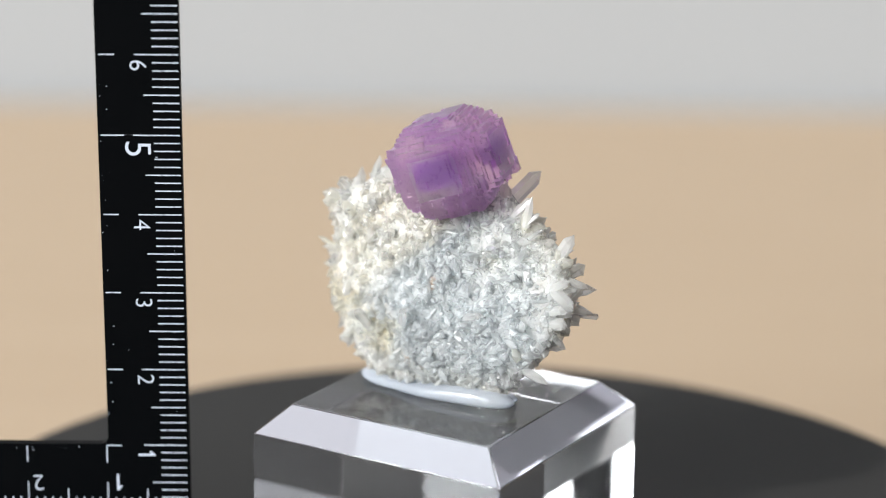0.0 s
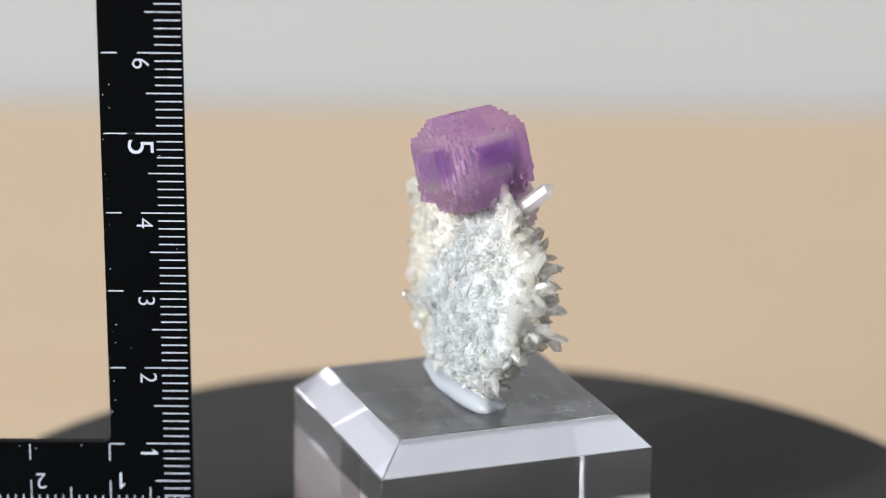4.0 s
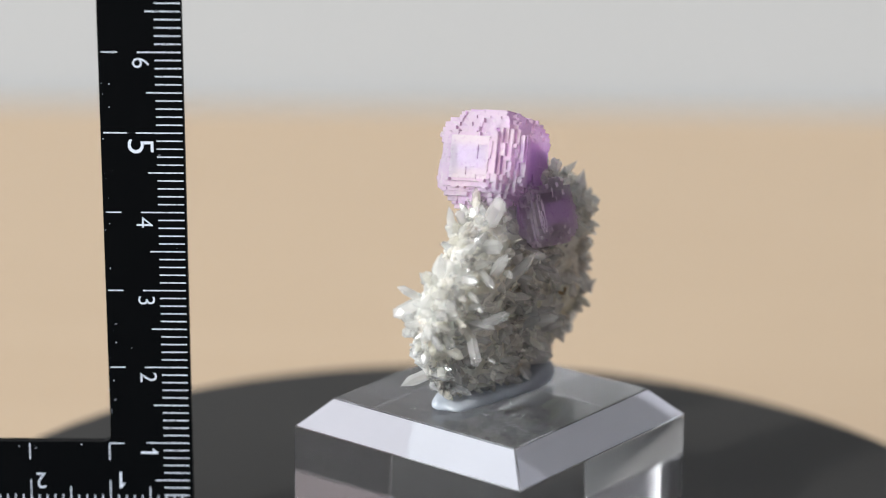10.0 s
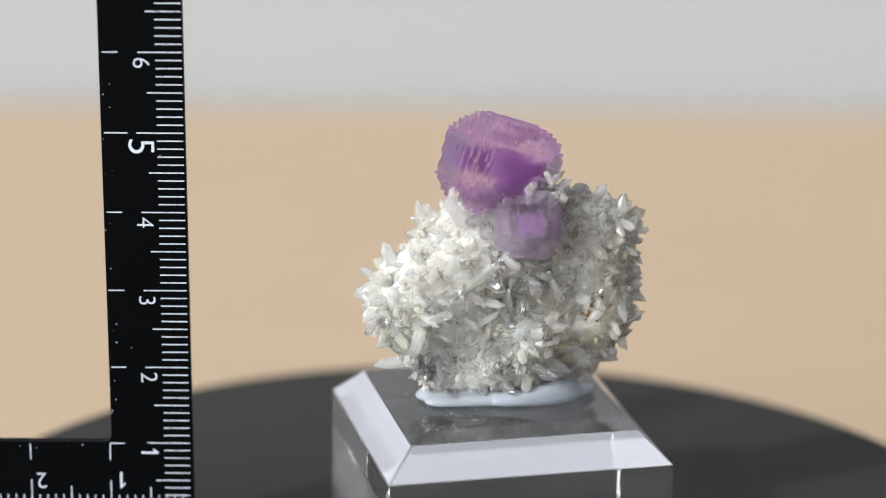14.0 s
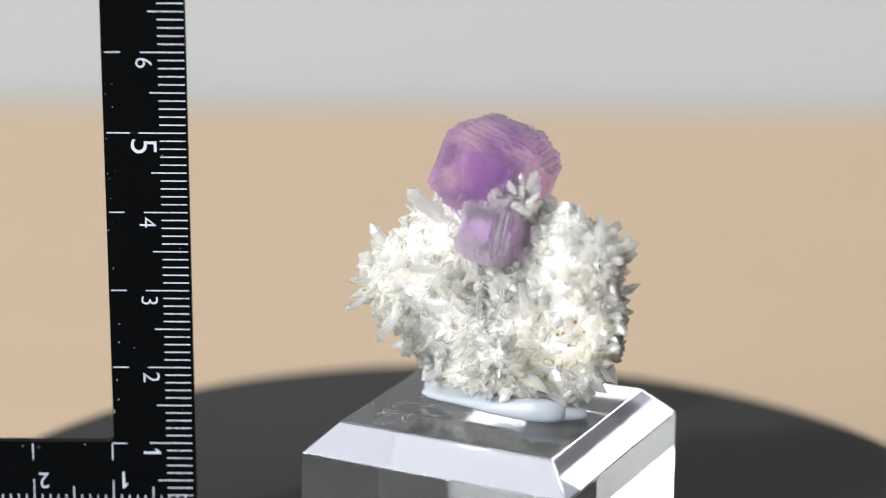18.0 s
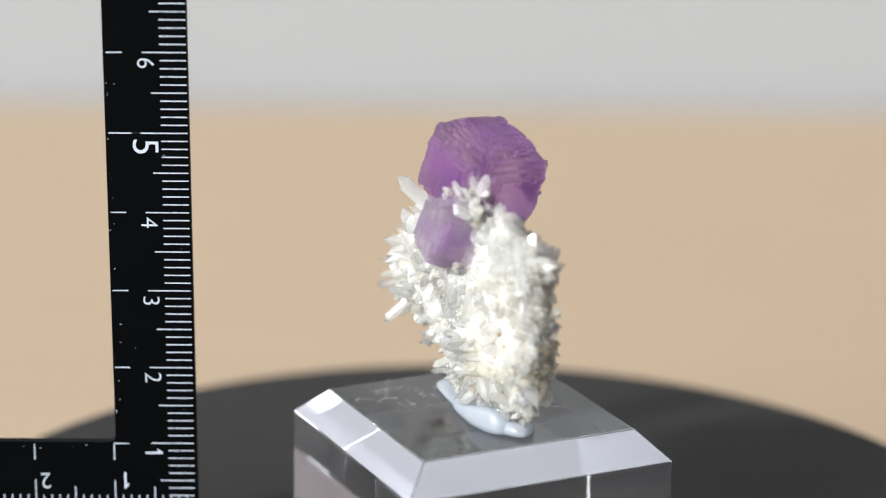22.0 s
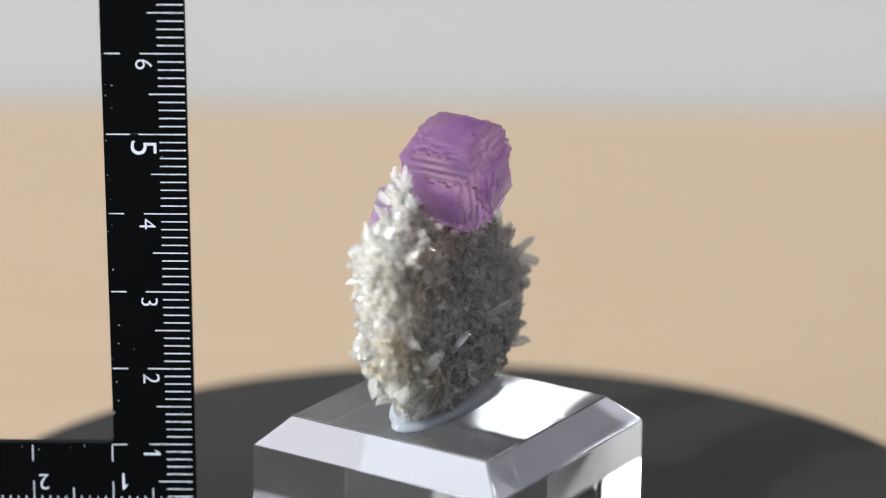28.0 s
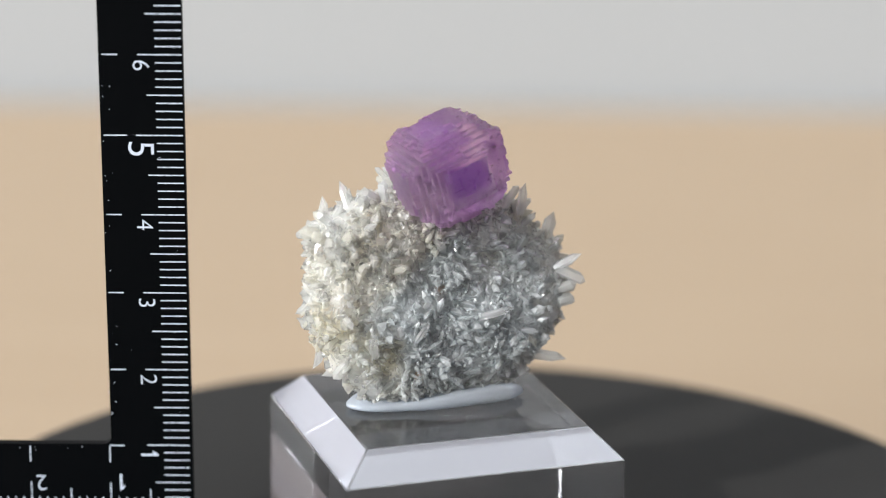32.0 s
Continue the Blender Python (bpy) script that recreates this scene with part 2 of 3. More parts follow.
# ---- the room and the table ----
def setting():
    t = part("table", box(-0.60, -0.13, -0.03, 0.23, 0.36, 0, 0.002), WOOD)
    tagged(t, "pale tan wooden table below the turntable", "table", kind="structure")
    for x, y in ((-0.57, -0.10), (0.20, -0.10), (-0.57, 0.33), (0.20, 0.33)):
        part("leg", box(x - 0.02, y - 0.02, -0.75, x + 0.02, y + 0.02, -0.03, 0.002), WOOD, t)
    w = part("wall_back", box(-0.46, 0.365, -0.75, 0.75, 0.40, 0.80, 0.002), GREY_WALL)
    tagged(w, "plain light grey partition behind the table", "wall", kind="structure")
    tagged(part("wall_far", box(-1.5, 0.40, -0.75, 1.4, 0.45, 2.5), FAR_WALL), "plain pale grey wall", "wall", kind="structure")
    tagged(part("wall_right", box(1.4, -3.3, -0.75, 1.45, 0.40, 2.5), ROSE_WALL), "plain greyish pink wall", "wall", kind="structure")
    tagged(part("wall_front", box(-1.5, -3.35, -0.75, 1.4, -3.3, 2.5), DIM_WALL), "plain grey wall", "wall", kind="structure")
    tagged(part("ceiling", box(-1.5, -3.35, 2.5, 1.45, 0.40, 2.55), WHITE), "plain white ceiling", "ceiling", kind="structure")
    tagged(part("floor", box(-1.5, -3.35, -0.80, 1.45, 0.40, -0.75), DIM_WALL), "plain grey floor", "floor", kind="structure")
    wl = new("wall_left")
    tagged(wl, "plain grey wall with a wide bright window opening", "wall", kind="structure")
    for a in ((-3.3, -0.75, -2.61, 2.5), (-0.49, -0.75, 0.365, 2.5), (-2.61, -0.75, -0.49, 0.24), (-2.61, 1.56, -0.49, 2.5)):
        part("wall_panel", box(-1.50, a[0], a[1], -1.44, a[2], a[3]), FAR_WALL, wl)


setting()


def build_turntable():
    e = new("turntable")
    tagged(e, "round matt black display turntable on the table", "turntable")
    r = 0.0699
    part("platter", lathe([(r - 0.0012, DISC_Z - 0.006), (r, DISC_Z - 0.0052), (r, DISC_Z - 0.0008), (r - 0.0003, DISC_Z - 0.0002), (r - 0.0010, DISC_Z)], 192), PLATTER, e)
    part("base", lathe([(0.060, 0.0), (0.0605, 0.001), (0.0605, DISC_Z - 0.0075), (0.058, DISC_Z - 0.006)], 128), PLATTER, e)
    return e


def build_stand():
    e = new("display_stand")
    tagged(e, "clear square acrylic block with sloping top edges, faintly scratched", "display stand")
    a, b, c, h = 0.01757, 0.01407, 0.00356, TOP_Z - DISC_Z
    bm = bmesh.new()
    rings = [[bm.verts.new((sx * s, sy * s, z)) for sx, sy in ((-1, -1), (1, -1), (1, 1), (-1, 1))] for s, z in ((a, 0.0001), (a, h - c), (b, h))]
    for k, (p, q) in enumerate(zip(rings, rings[1:])):
        for i in range(4):
            bm.faces.new((p[i], p[(i + 1) % 4], q[(i + 1) % 4], q[i])).material_index = k
    bm.faces.new(rings[0][::-1])
    bm.faces.new(rings[-1])
    bmesh.ops.bevel(bm, geom=list(bm.edges), offset=0.00014, segments=2, affect="EDGES", profile=0.6)
    for v in bm.verts:
        v.co += Vector((0.00069, 0.00338, 0))
    part("block", bm, [ACRYLIC, SLOPE], e)
    # hairline scratches on the top, thickest at one corner
    rnd = random.Random(5)
    verts, faces = [], []
    for i in range(70):
        if i < 46:
            x, y = rnd.gauss(0.0085, 0.0028), rnd.gauss(-0.0040, 0.0028)
        else:
            x, y = rnd.uniform(-0.011, 0.012), rnd.uniform(-0.009, 0.015)
        x, y = min(max(x, -0.0125), 0.0135), min(max(y, -0.0100), 0.0165)
        a, bend, step, w = rnd.uniform(0, 6.28), rnd.gauss(0, 0.35), rnd.uniform(0.00015, 0.0004), rnd.uniform(0.00001, 0.000025)
        o, n = len(verts), rnd.randint(3, 8)
        for k in range(n):
            verts += [(x - w * math.sin(a), y + w * math.cos(a), h + 0.00001), (x + w * math.sin(a), y - w * math.cos(a), h + 0.00001)]
            x, y, a = x + step * math.cos(a), y + step * math.sin(a), a + bend
        faces += [(o + 2 * k, o + 2 * k + 1, o + 2 * k + 3, o + 2 * k + 2) for k in range(n - 1)]
    me = bpy.data.meshes.new("scratches")
    me.from_pydata(verts, [], faces)
    me.materials.append(SCRATCH)
    ob = new("scratches", me)
    ob.parent = e
    tagged(ob, "fine pale hairline scratches", kind="stuff")
    return e


TURNTABLE, STAND = build_turntable(), build_stand()


# ---- the scale ----
def build_scale():
    e = new("scale_ruler")
    tagged(e, "black L-shaped ruler with white centimetre marks and numerals", "ruler")
    th = 0.0006
    # outer corner: zero of both scales; x to the right, z up
    w, low = 0.0107, -0.0027
    bm = bmesh.new()
    out = [(-0.0002, low), (-0.0006, 0.100), (-w - 0.0001, 0.100), (-w, 0.0101), (-0.060, 0.0101), (-0.060, low)]
    out[3:4] = [(-w + 0.0003, 0.0109), (-w + 0.0001, 0.0104), (-w - 0.0005, 0.0101)]
    f = [bm.verts.new((x, -th, z)) for x, z in out]
    g = [bm.verts.new((x, th, z)) for x, z in out]
    bm.faces.new(f[::-1])
    bm.faces.new(g)
    for i in range(len(out)):
        j = (i + 1) % len(out)
        bm.faces.new((f[i], f[j], g[j], g[i]))
    bmesh.ops.recalc_face_normals(bm, faces=list(bm.faces))
    part("body", bm, BLACK, e)
    face = -th - 0.00003

    def mark(x0, z0, x1, z1):
        part("mark", box(x0, face, z0, x1, face + 0.00004, z1), INK, e)

    lw = 0.00015
    for i in range(1, 71):
        z, n = i * 0.001, 0.0030
        n = 0.0051 if i % 10 == 0 else 0.0041 if i % 5 == 0 else n
        x1 = -0.0004
        if i % 50 == 0:
            n = 0.0066
        mark(x1 - n - 0.0004, z - lw / 2, x1 - 0.0002, z + lw / 2)
        if i % 10 == 0 and i > 10:
            mark(-w + 0.0005, z - lw / 2, -w + (0.0044 if i == 50 else 0.0024), z + lw / 2)
    for i in range(1, 56):
        x = -i * 0.001 - 0.0006
        n = 0.0050 if i % 10 == 0 else 0.0041 if i % 5 == 0 else 0.0030
        mark(x - lw / 2, 0.0002, x + lw / 2, n)
        if i % 10 == 0:
            mark(x - lw / 2, 0.0077, x + lw / 2, 0.0098)
    mark(-0.0106, 0.00985, -0.0087, 0.00985 + lw)

    def numeral(text, x, z, size, turn):
        m = Matrix.Translation((x, face, z)) @ Matrix.Rotation(radians(90), 4, "X") @ Matrix.Rotation(radians(turn), 4, "Z")
        if text == "1":
            # a stroke with a slanting flag
            bm = bmesh.new()
            h, w = size * 0.36, size * 0.05
            outline = ((w, -h), (w, h), (-w * 0.6, h), (-w * 3.4, h * 0.52), (-w * 3.4, h * 0.28), (-w, h * 0.52), (-w, -h))
            for z0 in (0.00001, -0.00001):
                bm.faces.new([bm.verts.new((px, py, z0)) for px, py in (outline if z0 > 0 else outline[::-1])])
            ob = part("numeral", bm, INK, e)
        else:
            cu = bpy.data.curves.new("numeral", "FONT")
            cu.body, cu.size, cu.align_x, cu.align_y = text, size, "CENTER", "CENTER"
            cu.extrude, cu.offset = 0.00001, -0.00003
            ob = new("numeral", cu)
            cu.materials.append(INK)
            ob.parent = e
        ob.matrix_basis = m

    for i in range(1, 7):
        big = i == 5
        numeral(str(i), -0.0059 if big else -0.0056, i * 0.01 - (0.0017 if big else 0.0013), 0.0046 if big else 0.0030, -90)
    for i in range(1, 5):
        numeral(str(i), -i * 0.01 + 0.0007, 0.0050, 0.0030, 180)
    # flecks of dust and chipped paint
    rnd = random.Random(21)
    bm = bmesh.new()
    for k in range(34):
        x, z = (rnd.uniform(-w + 0.0002, -w + 0.0016), rnd.uniform(0.012, 0.066)) if k < 20 else (rnd.uniform(-0.0100, -0.0005), rnd.uniform(0.004, 0.068)) if k < 28 else (rnd.uniform(-0.03, -0.011), rnd.uniform(0.0090, 0.0099))
        r = rnd.uniform(0.00002, 0.00007)
        a = rnd.uniform(0, 3.14)
        bm.faces.new([bm.verts.new((x + r * math.cos(a + q) * (2.2 if q in (0.0, 3.14) else 0.8), face, z + r * math.sin(a + q) * (2.2 if q in (0.0, 3.14) else 0.8))) for q in (0.0, 1.57, 3.14, 4.71)])
    tagged(part("dust", bm, INK, e), "pale flecks of dust and chipped paint", kind="stuff")
    return e


SCALE = build_scale()

# ---- the specimen ----
# sections of the quartz plate, in centimetres above the stand: height, its two ends, the back near each end, the front
LEVELS = [(0.02, -0.60, 1.35, -0.12, -0.15, 0.16), (0.2, -0.80, 1.58, -0.32, -0.36, 0.42), (0.6, -1.10, 2.00, -0.42, -0.43, 0.62),
          (1.0, -1.36, 2.20, -0.37, -0.46, 0.76), (1.4, -1.48, 2.22, -0.27, -0.42, 0.82), (1.8, -1.36, 2.22, -0.17, -0.37, 0.84),
          (2.2, -1.02, 2.17, -0.11, -0.38, 0.77), (2.45, -0.78, 2.02, -0.08, -0.26, 0.70), (2.62, -0.56, 1.62, 0.0, -0.10, 0.55), (2.74, -0.1, 1.35, 0.10, 0.02, 0.42)]
LV = np.array(LEVELS)
ROUND = 2.6                   # how square the sections are


# lobes (+) and hollows (-) of the open face: y, height, depth, radius
RELIEF = [(-1.0, 1.75, 0.04, 0.50), (-0.35, 2.05, 0.08, 0.40), (0.60, 0.72, 0.12, 0.26), (1.75, 2.1, 0.08, 0.38), (1.7, 1.0, 0.06, 0.35),
          (0.25, 1.25, -0.24, 0.40), (1.2, 1.35, -0.20, 0.36), (-0.40, 0.62, -0.28, 0.42), (-0.95, 0.45, -0.2, 0.3), (1.15, 0.45, -0.10, 0.3), (0.9, 1.75, -0.10, 0.3)]


def section(z):
    return (float(np.interp(z, LV[:, 0], LV[:, i])) for i in range(1, 6))


def plate(z, a, inset=0.20):
    """A point of the plate's surface at height z and angle a, in centimetres."""
    y0, y1, near, far, front = section(z)
    hb = max((y1 - y0) / 2 - inset, 0.1)
    ca, sa = math.cos(a), math.sin(a)
    r = (abs(ca) ** ROUND + abs(sa) ** ROUND) ** (-1 / ROUND)
    y = (y0 + y1) / 2 + hb * sa * r
    back = near + (far - near) * (y + 0.5) / 2
    front -= 0.10 * max(0.0, y - 0.5)
    slide = -0.10 * max(0.0, -0.4 - y)
    p = Vector((slide + (back + front) / 2 + max((front - back) / 2 - inset, 0.04) * ca * r, y, z))
    n = noise.noise(p * 1.7) * 0.07 + noise.noise(p * 5) * 0.04
    if ca > -0.1:
        n += min(ca + 0.1, 0.5) * 2 * sum(k * math.exp(-((p.y - y) ** 2 + (z - h) ** 2) / (w * w)) for y, h, k, w in RELIEF)
    d = Vector((ca, 0.3 * sa, 0)).normalized()
    return p + d * n


def spot(y, z, side):
    """The angle at which the plate's front (1) or back (-1) is met at y."""
    y0, y1 = list(section(z))[:2]
    v = max(-0.98, min(0.98, (y - (y0 + y1) / 2) / ((y1 - y0) / 2 - 0.15)))
    return math.atan2(v, side * (1 - abs(v) ** ROUND) ** (1 / ROUND))


def around(t):
    """An angle round the plate for t, so that even steps of t lie evenly on the long sides."""
    return t - 0.33 * math.sin(2 * t)


def plate_normal(z, a):
    p = plate(z, a)
    n = (plate(z, a + 0.03) - p).cross(plate(min(z + 0.03, 2.74), a) - plate(z - 0.03, a))
    return n.normalized()


def facets(p, scale, slope):
    """Height of a druse of blocky facets: each cell of space has a plane of its own."""
    c = noise.voronoi(p * scale)[1][0]
    h = noise.cell_vector(c * 31.7)
    d = (h * 2 - Vector((1, 1, 1))) * 0.6
    return max(-0.07, min(0.07, ((p * scale - c).dot(d) * slope + (h.x - 0.5) * 0.4) / scale))


def crystal_mesh(name, seed, mat, blunt=0.0):
    """A quartz prism of length 1 and radius 1 along z with a pointed end."""
    rnd = random.Random(seed)
    bm = bmesh.new()
    rad = [rnd.uniform(0.78, 1.12) for _ in range(6)]
    tip = rnd.uniform(0.66, 0.86) + blunt
    slope, turn = rnd.uniform(0.0, 0.10 - blunt), rnd.uniform(0, 6.28)
    cut = [tip + rnd.uniform(-0.05, 0.05) + slope * math.cos(math.pi / 3 * i - turn) for i in range(6)]
    ring = lambda s, zs: [bm.verts.new((rad[i] * s * math.cos(math.pi / 3 * i), rad[i] * s * math.sin(math.pi / 3 * i), zs[i])) for i in range(6)]
    r0, r1, r2 = ring(0.80, [0] * 6), ring(0.98, [0.3] * 6), ring(0.94, cut)
    top = bm.verts.new((rnd.uniform(-0.25, 0.25), rnd.uniform(-0.25, 0.25), 1))
    for p, q in ((r0, r1), (r1, r2)):
        for i in range(6):
            bm.faces.new((p[i], p[(i + 1) % 6], q[(i + 1) % 6], q[i]))
    for i in range(6):
        bm.faces.new((r2[i], r2[(i + 1) % 6], top))
    bm.faces.new(r0[::-1])
    me = bpy.data.meshes.new(name)
    bm.to_mesh(me)
    bm.free()
    me.attributes.new("own", "FLOAT_VECTOR", "POINT").data.foreach_set("vector", [x for v in me.vertices for x in v.co])
    me.materials.append(mat)
    return me


def stepped_crystal(seed, s, d, cells, flat, long=1.0, edge=0.0):
    """A cube cut by dodecahedral planes and grown in steps, in centimetres; drawn out by long along z, with two edges less cut."""
    rnd = random.Random(seed)

    def lines():
        g = [-s]
        while g[-1] < s:
            g.append(g[-1] + 2 * s / cells * rnd.uniform(0.35, 2.0))
        g[-1] = s
        return g

    gx, gy, gz = lines(), lines(), lines()
    mid = lambda g: [(p + q) / 2 for p, q in zip(g, g[1:])]
    mx, my, mz = mid(gx), mid(gy), mid(gz)

    def inside(i, j, k):
        if not (0 <= i < len(mx) and 0 <= j < len(my) and 0 <= k < len(mz)):
            return False
        p = Vector((mx[i], my[j], mz[k]))
        cut = d + ((edge if p.x * p.z > 0 else -edge) if abs(p.y) < min(abs(p.x), abs(p.z)) else 0.0)
        a, b, c = sorted((abs(p.x), abs(p.y), abs(p.z)))
        w = 0.05 * noise.noise(p * 4.0 + Vector((seed, 0, 0))) + 0.05 * noise.noise(p * 9.0)
        step = 0.14 * max(0.0, b - flat) + (0.10 * s * max(0.0, noise.noise(p * 4.5 / s * 0.6 + Vector((0, seed, 0)))) if b > flat else 0.0)
        if b <= flat and noise.cell(p * 2.2 / flat + Vector((seed, seed, 0))) > 0.45:
            step += 0.03 * s
        return c + step < s and b + c < cut + w and a + b + c < cut * 1.42 + w

    full = {(i, j, k): inside(i, j, k) for i in range(-1, len(mx) + 1) for j in range(-1, len(my) + 1) for k in range(-1, len(mz) + 1)}
    bm = bmesh.new()
    vs = {}

    def vert(i, j, k):
        if (i, j, k) not in vs:
            p = Vector((gx[i], gy[j], gz[k]))
            q = noise.noise_vector(p * 37.0 + Vector((seed, 5, 9))) * (s / cells) * 0.15
            for ax in range(3):
                if abs(p[ax]) > s * 0.93:
                    q[ax] *= 0.2
            p += q
            vs[i, j, k] = bm.verts.new(Vector((p.x, p.y, p.z * long)) * CM)
        return vs[i, j, k]

    for (i, j, k), f in full.items():
        if not f:
            continue
        for axis, sgn in ((0, -1), (0, 1), (1, -1), (1, 1), (2, -1), (2, 1)):
            nb = [i, j, k]
            nb[axis] += sgn
            if full[tuple(nb)]:
                continue
            o = [i, j, k]
            o[axis] += sgn > 0
            u, v = (axis + 1) % 3, (axis + 2) % 3
            q = []
            for du, dv in ((0, 0), (1, 0), (1, 1), (0, 1)):
                c = list(o)
                c[u] += du
                c[v] += dv
                q.append(vert(*c))
            fc = bm.faces.new(q if sgn > 0 else q[::-1])
            co = fc.calc_center_median() / CM
            co.z /= long
            if (axis, sgn) in ((2, 1), (0, -1)) and abs(co[axis]) > s * 0.86 and max(abs(co[u]), abs(co[v])) < flat:
                fc.material_index = 1
    return bm


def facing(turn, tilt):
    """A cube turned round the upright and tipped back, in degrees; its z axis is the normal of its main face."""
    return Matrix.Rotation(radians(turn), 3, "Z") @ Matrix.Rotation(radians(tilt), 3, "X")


def build_specimen():
    rnd = random.Random(11)
    e = new("mineral_specimen")
    tagged(e, "white quartz cluster with purple fluorite crystals, upright on a clear block", "mineral specimen")
    # the core
    bm = bmesh.new()
    nz, na = 150, 480
    rings = []
    for i in range(nz + 1):
        z = 0.02 + 2.72 * i / nz
        ring = []
        for j in range(na):
            a = around(2 * math.pi * j / na)
            p, nn = plate(z, a, 0.20), plate_normal(z, a)
            ring.append(bm.verts.new((p + nn * (0.5 if math.cos(a) > -0.2 else 0.45) * (facets(p, 6.5, 0.4) + facets(p, 14.0, 0.4))) * CM))
        rings.append(ring)
    for p, q in zip(rings, rings[1:]):
        for j in range(na):
            bm.faces.new((p[j], p[(j + 1) % na], q[(j + 1) % na], q[j]))
    bm.faces.new(rings[0][::-1])
    bm.faces.new(rings[-1])
    part("matrix", bm, ROCK, e, "milky bluish-white quartz druse with grey patches")
    # fluorite
    def fluorite_crystal(seed, s, d, cells, flat, long, edge, at, m, body, deep, label):
        ob = part("fluorite_crystal", stepped_crystal(seed, s, d, cells, flat, long, edge), [body, F_CLEAR], e, label)
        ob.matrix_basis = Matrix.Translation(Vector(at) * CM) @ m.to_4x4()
        # deep violet growth zones below the cube faces, each a stack of uneven slabs
        r2 = random.Random(seed)
        faces = (("", Matrix.Identity(3)), ("Y", Matrix.Rotation(radians(-90), 3, "Y")), ("y", Matrix.Rotation(radians(90), 3, "Y")), ("x", Matrix.Rotation(radians(90), 3, "X")), ("x", Matrix.Rotation(radians(-90), 3, "X")))
        for way, turn in faces:
            bm, top, sharp = bmesh.new(), s * 0.90, way in ("", "Y")
            for k in range(2 if sharp else 4):
                h, wide = flat * r2.uniform(0.6, 0.95), 0.12 if sharp else 0.5
                x, y = flat * r2.uniform(-wide, wide), flat * r2.uniform(-wide, wide)
                at_k = Matrix.Translation(Vector((x, y, top - 0.05 * s)) * CM) @ Matrix.Diagonal((2 * h * CM, r2.uniform(1.0, 2.0) * h * CM, r2.uniform(0.05, 0.09) * s * CM, 1))
                bmesh.ops.create_cube(bm, size=1, matrix=at_k)
                top -= 0.11 * s
            zone = part("growth_zone", bm, deep if sharp else F_SOFT, ob, "deep violet inner growth zone" if sharp else "soft violet inner growth zone")
            zone.matrix_basis = Matrix.Diagonal((1, 1, long, 1)) @ turn.to_4x4()

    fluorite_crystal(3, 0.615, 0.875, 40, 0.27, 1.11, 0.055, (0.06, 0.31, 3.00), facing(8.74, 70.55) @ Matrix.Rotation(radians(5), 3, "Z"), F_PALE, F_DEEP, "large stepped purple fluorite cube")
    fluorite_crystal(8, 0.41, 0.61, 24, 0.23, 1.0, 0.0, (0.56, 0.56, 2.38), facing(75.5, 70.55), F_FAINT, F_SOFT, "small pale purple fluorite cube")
    # quartz points
    kinds = {n: [crystal_mesh("quartz_crystal", 20 + i, m) for i in range(8)] for n, m in ((n, quartz(*q)) for n, q in QUARTZ.items())}
    long_kinds = {n: [crystal_mesh("quartz_crystal", 60 + i, k[0].materials[0], 0.08) for i in range(3)] for n, k in kinds.items()}
    points = []

    def lean(nn, up, spread, tilt=Vector((0, 0, 0))):
        """A way that leans off the normal to any side."""
        r = Vector((rnd.gauss(0, spread), rnd.gauss(0, spread), rnd.gauss(0, spread)))
        return (nn * up + r - nn * r.dot(nn) * 0.8 + tilt).normalized()

    def point(p, way, length, radius, kind, shapes=kinds):
        me = rnd.choice(shapes[kind])
        if min(p.z, (p + way * length).z) < 0.17:
            return
        m = way.to_track_quat("Z", "Y").to_matrix() @ Matrix.Rotation(rnd.uniform(0, 6.28), 3, "Z")
        points.append((length * radius, len(points), kind, me, Matrix.Translation(p * CM) @ m.to_4x4() @ Matrix.Diagonal((radius * rnd.uniform(0.8, 1.25) * CM, radius * rnd.uniform(0.75, 1.1) * CM, length * CM, 1))))

    def prism(base, tip, radius, kind):
        b, t = Vector(base), Vector(tip)
        point(b, (t - b).normalized(), (t - b).length, radius, kind, long_kinds)

    # the points that stand out singly
    for base, tip, radius, kind in (((0.30, -0.16, 2.30), (0.82, -0.52, 2.84), 0.095, "w"), ((0.46, -0.38, 1.40), (0.88, 0.13, 2.06), 0.085, "k"), ((0.45, -0.50, 1.55), (0.81, -0.36, 2.14), 0.08, "w"),
                                    ((0.50, -0.75, 1.20), (0.93, -0.46, 1.43), 0.08, "k"), ((0.55, -0.75, 1.15), (0.80, -0.93, 0.84), 0.075, "k"), ((0.45, 0.55, 1.90), (0.67, 0.67, 1.48), 0.08, "k"),
                                    ((0.45, 0.85, 1.75), (0.62, 1.00, 1.36), 0.085, "k"), ((0.40, 0.60, 0.78), (0.72, 0.96, 0.95), 0.065, "k"), ((0.35, 0.70, 0.85), (0.52, 0.97, 1.26), 0.075, "w"),
                                    ((0.30, 0.10, 2.25), (0.68, -0.02, 2.36), 0.12, "k"), ((0.20, 1.10, 2.55), (0.15, 1.40, 2.75), 0.085, "s"), ((-0.15, 0.05, 1.08), (-0.40, -0.43, 1.27), 0.045, "k"),
                                    ((-0.25, 0.80, 0.90), (-0.44, 0.70, 1.18), 0.05, "k"), ((-0.20, 1.30, 0.75), (-0.44, 1.40, 1.06), 0.06, "k"), 
                                    ((0.26, 1.80, 2.20), (0.40, 2.14, 2.19), 0.045, "s"), ((0.40, -1.30, 1.22), (0.66, -1.46, 1.15), 0.06, "k")):
        prism(base, tip, radius, kind)

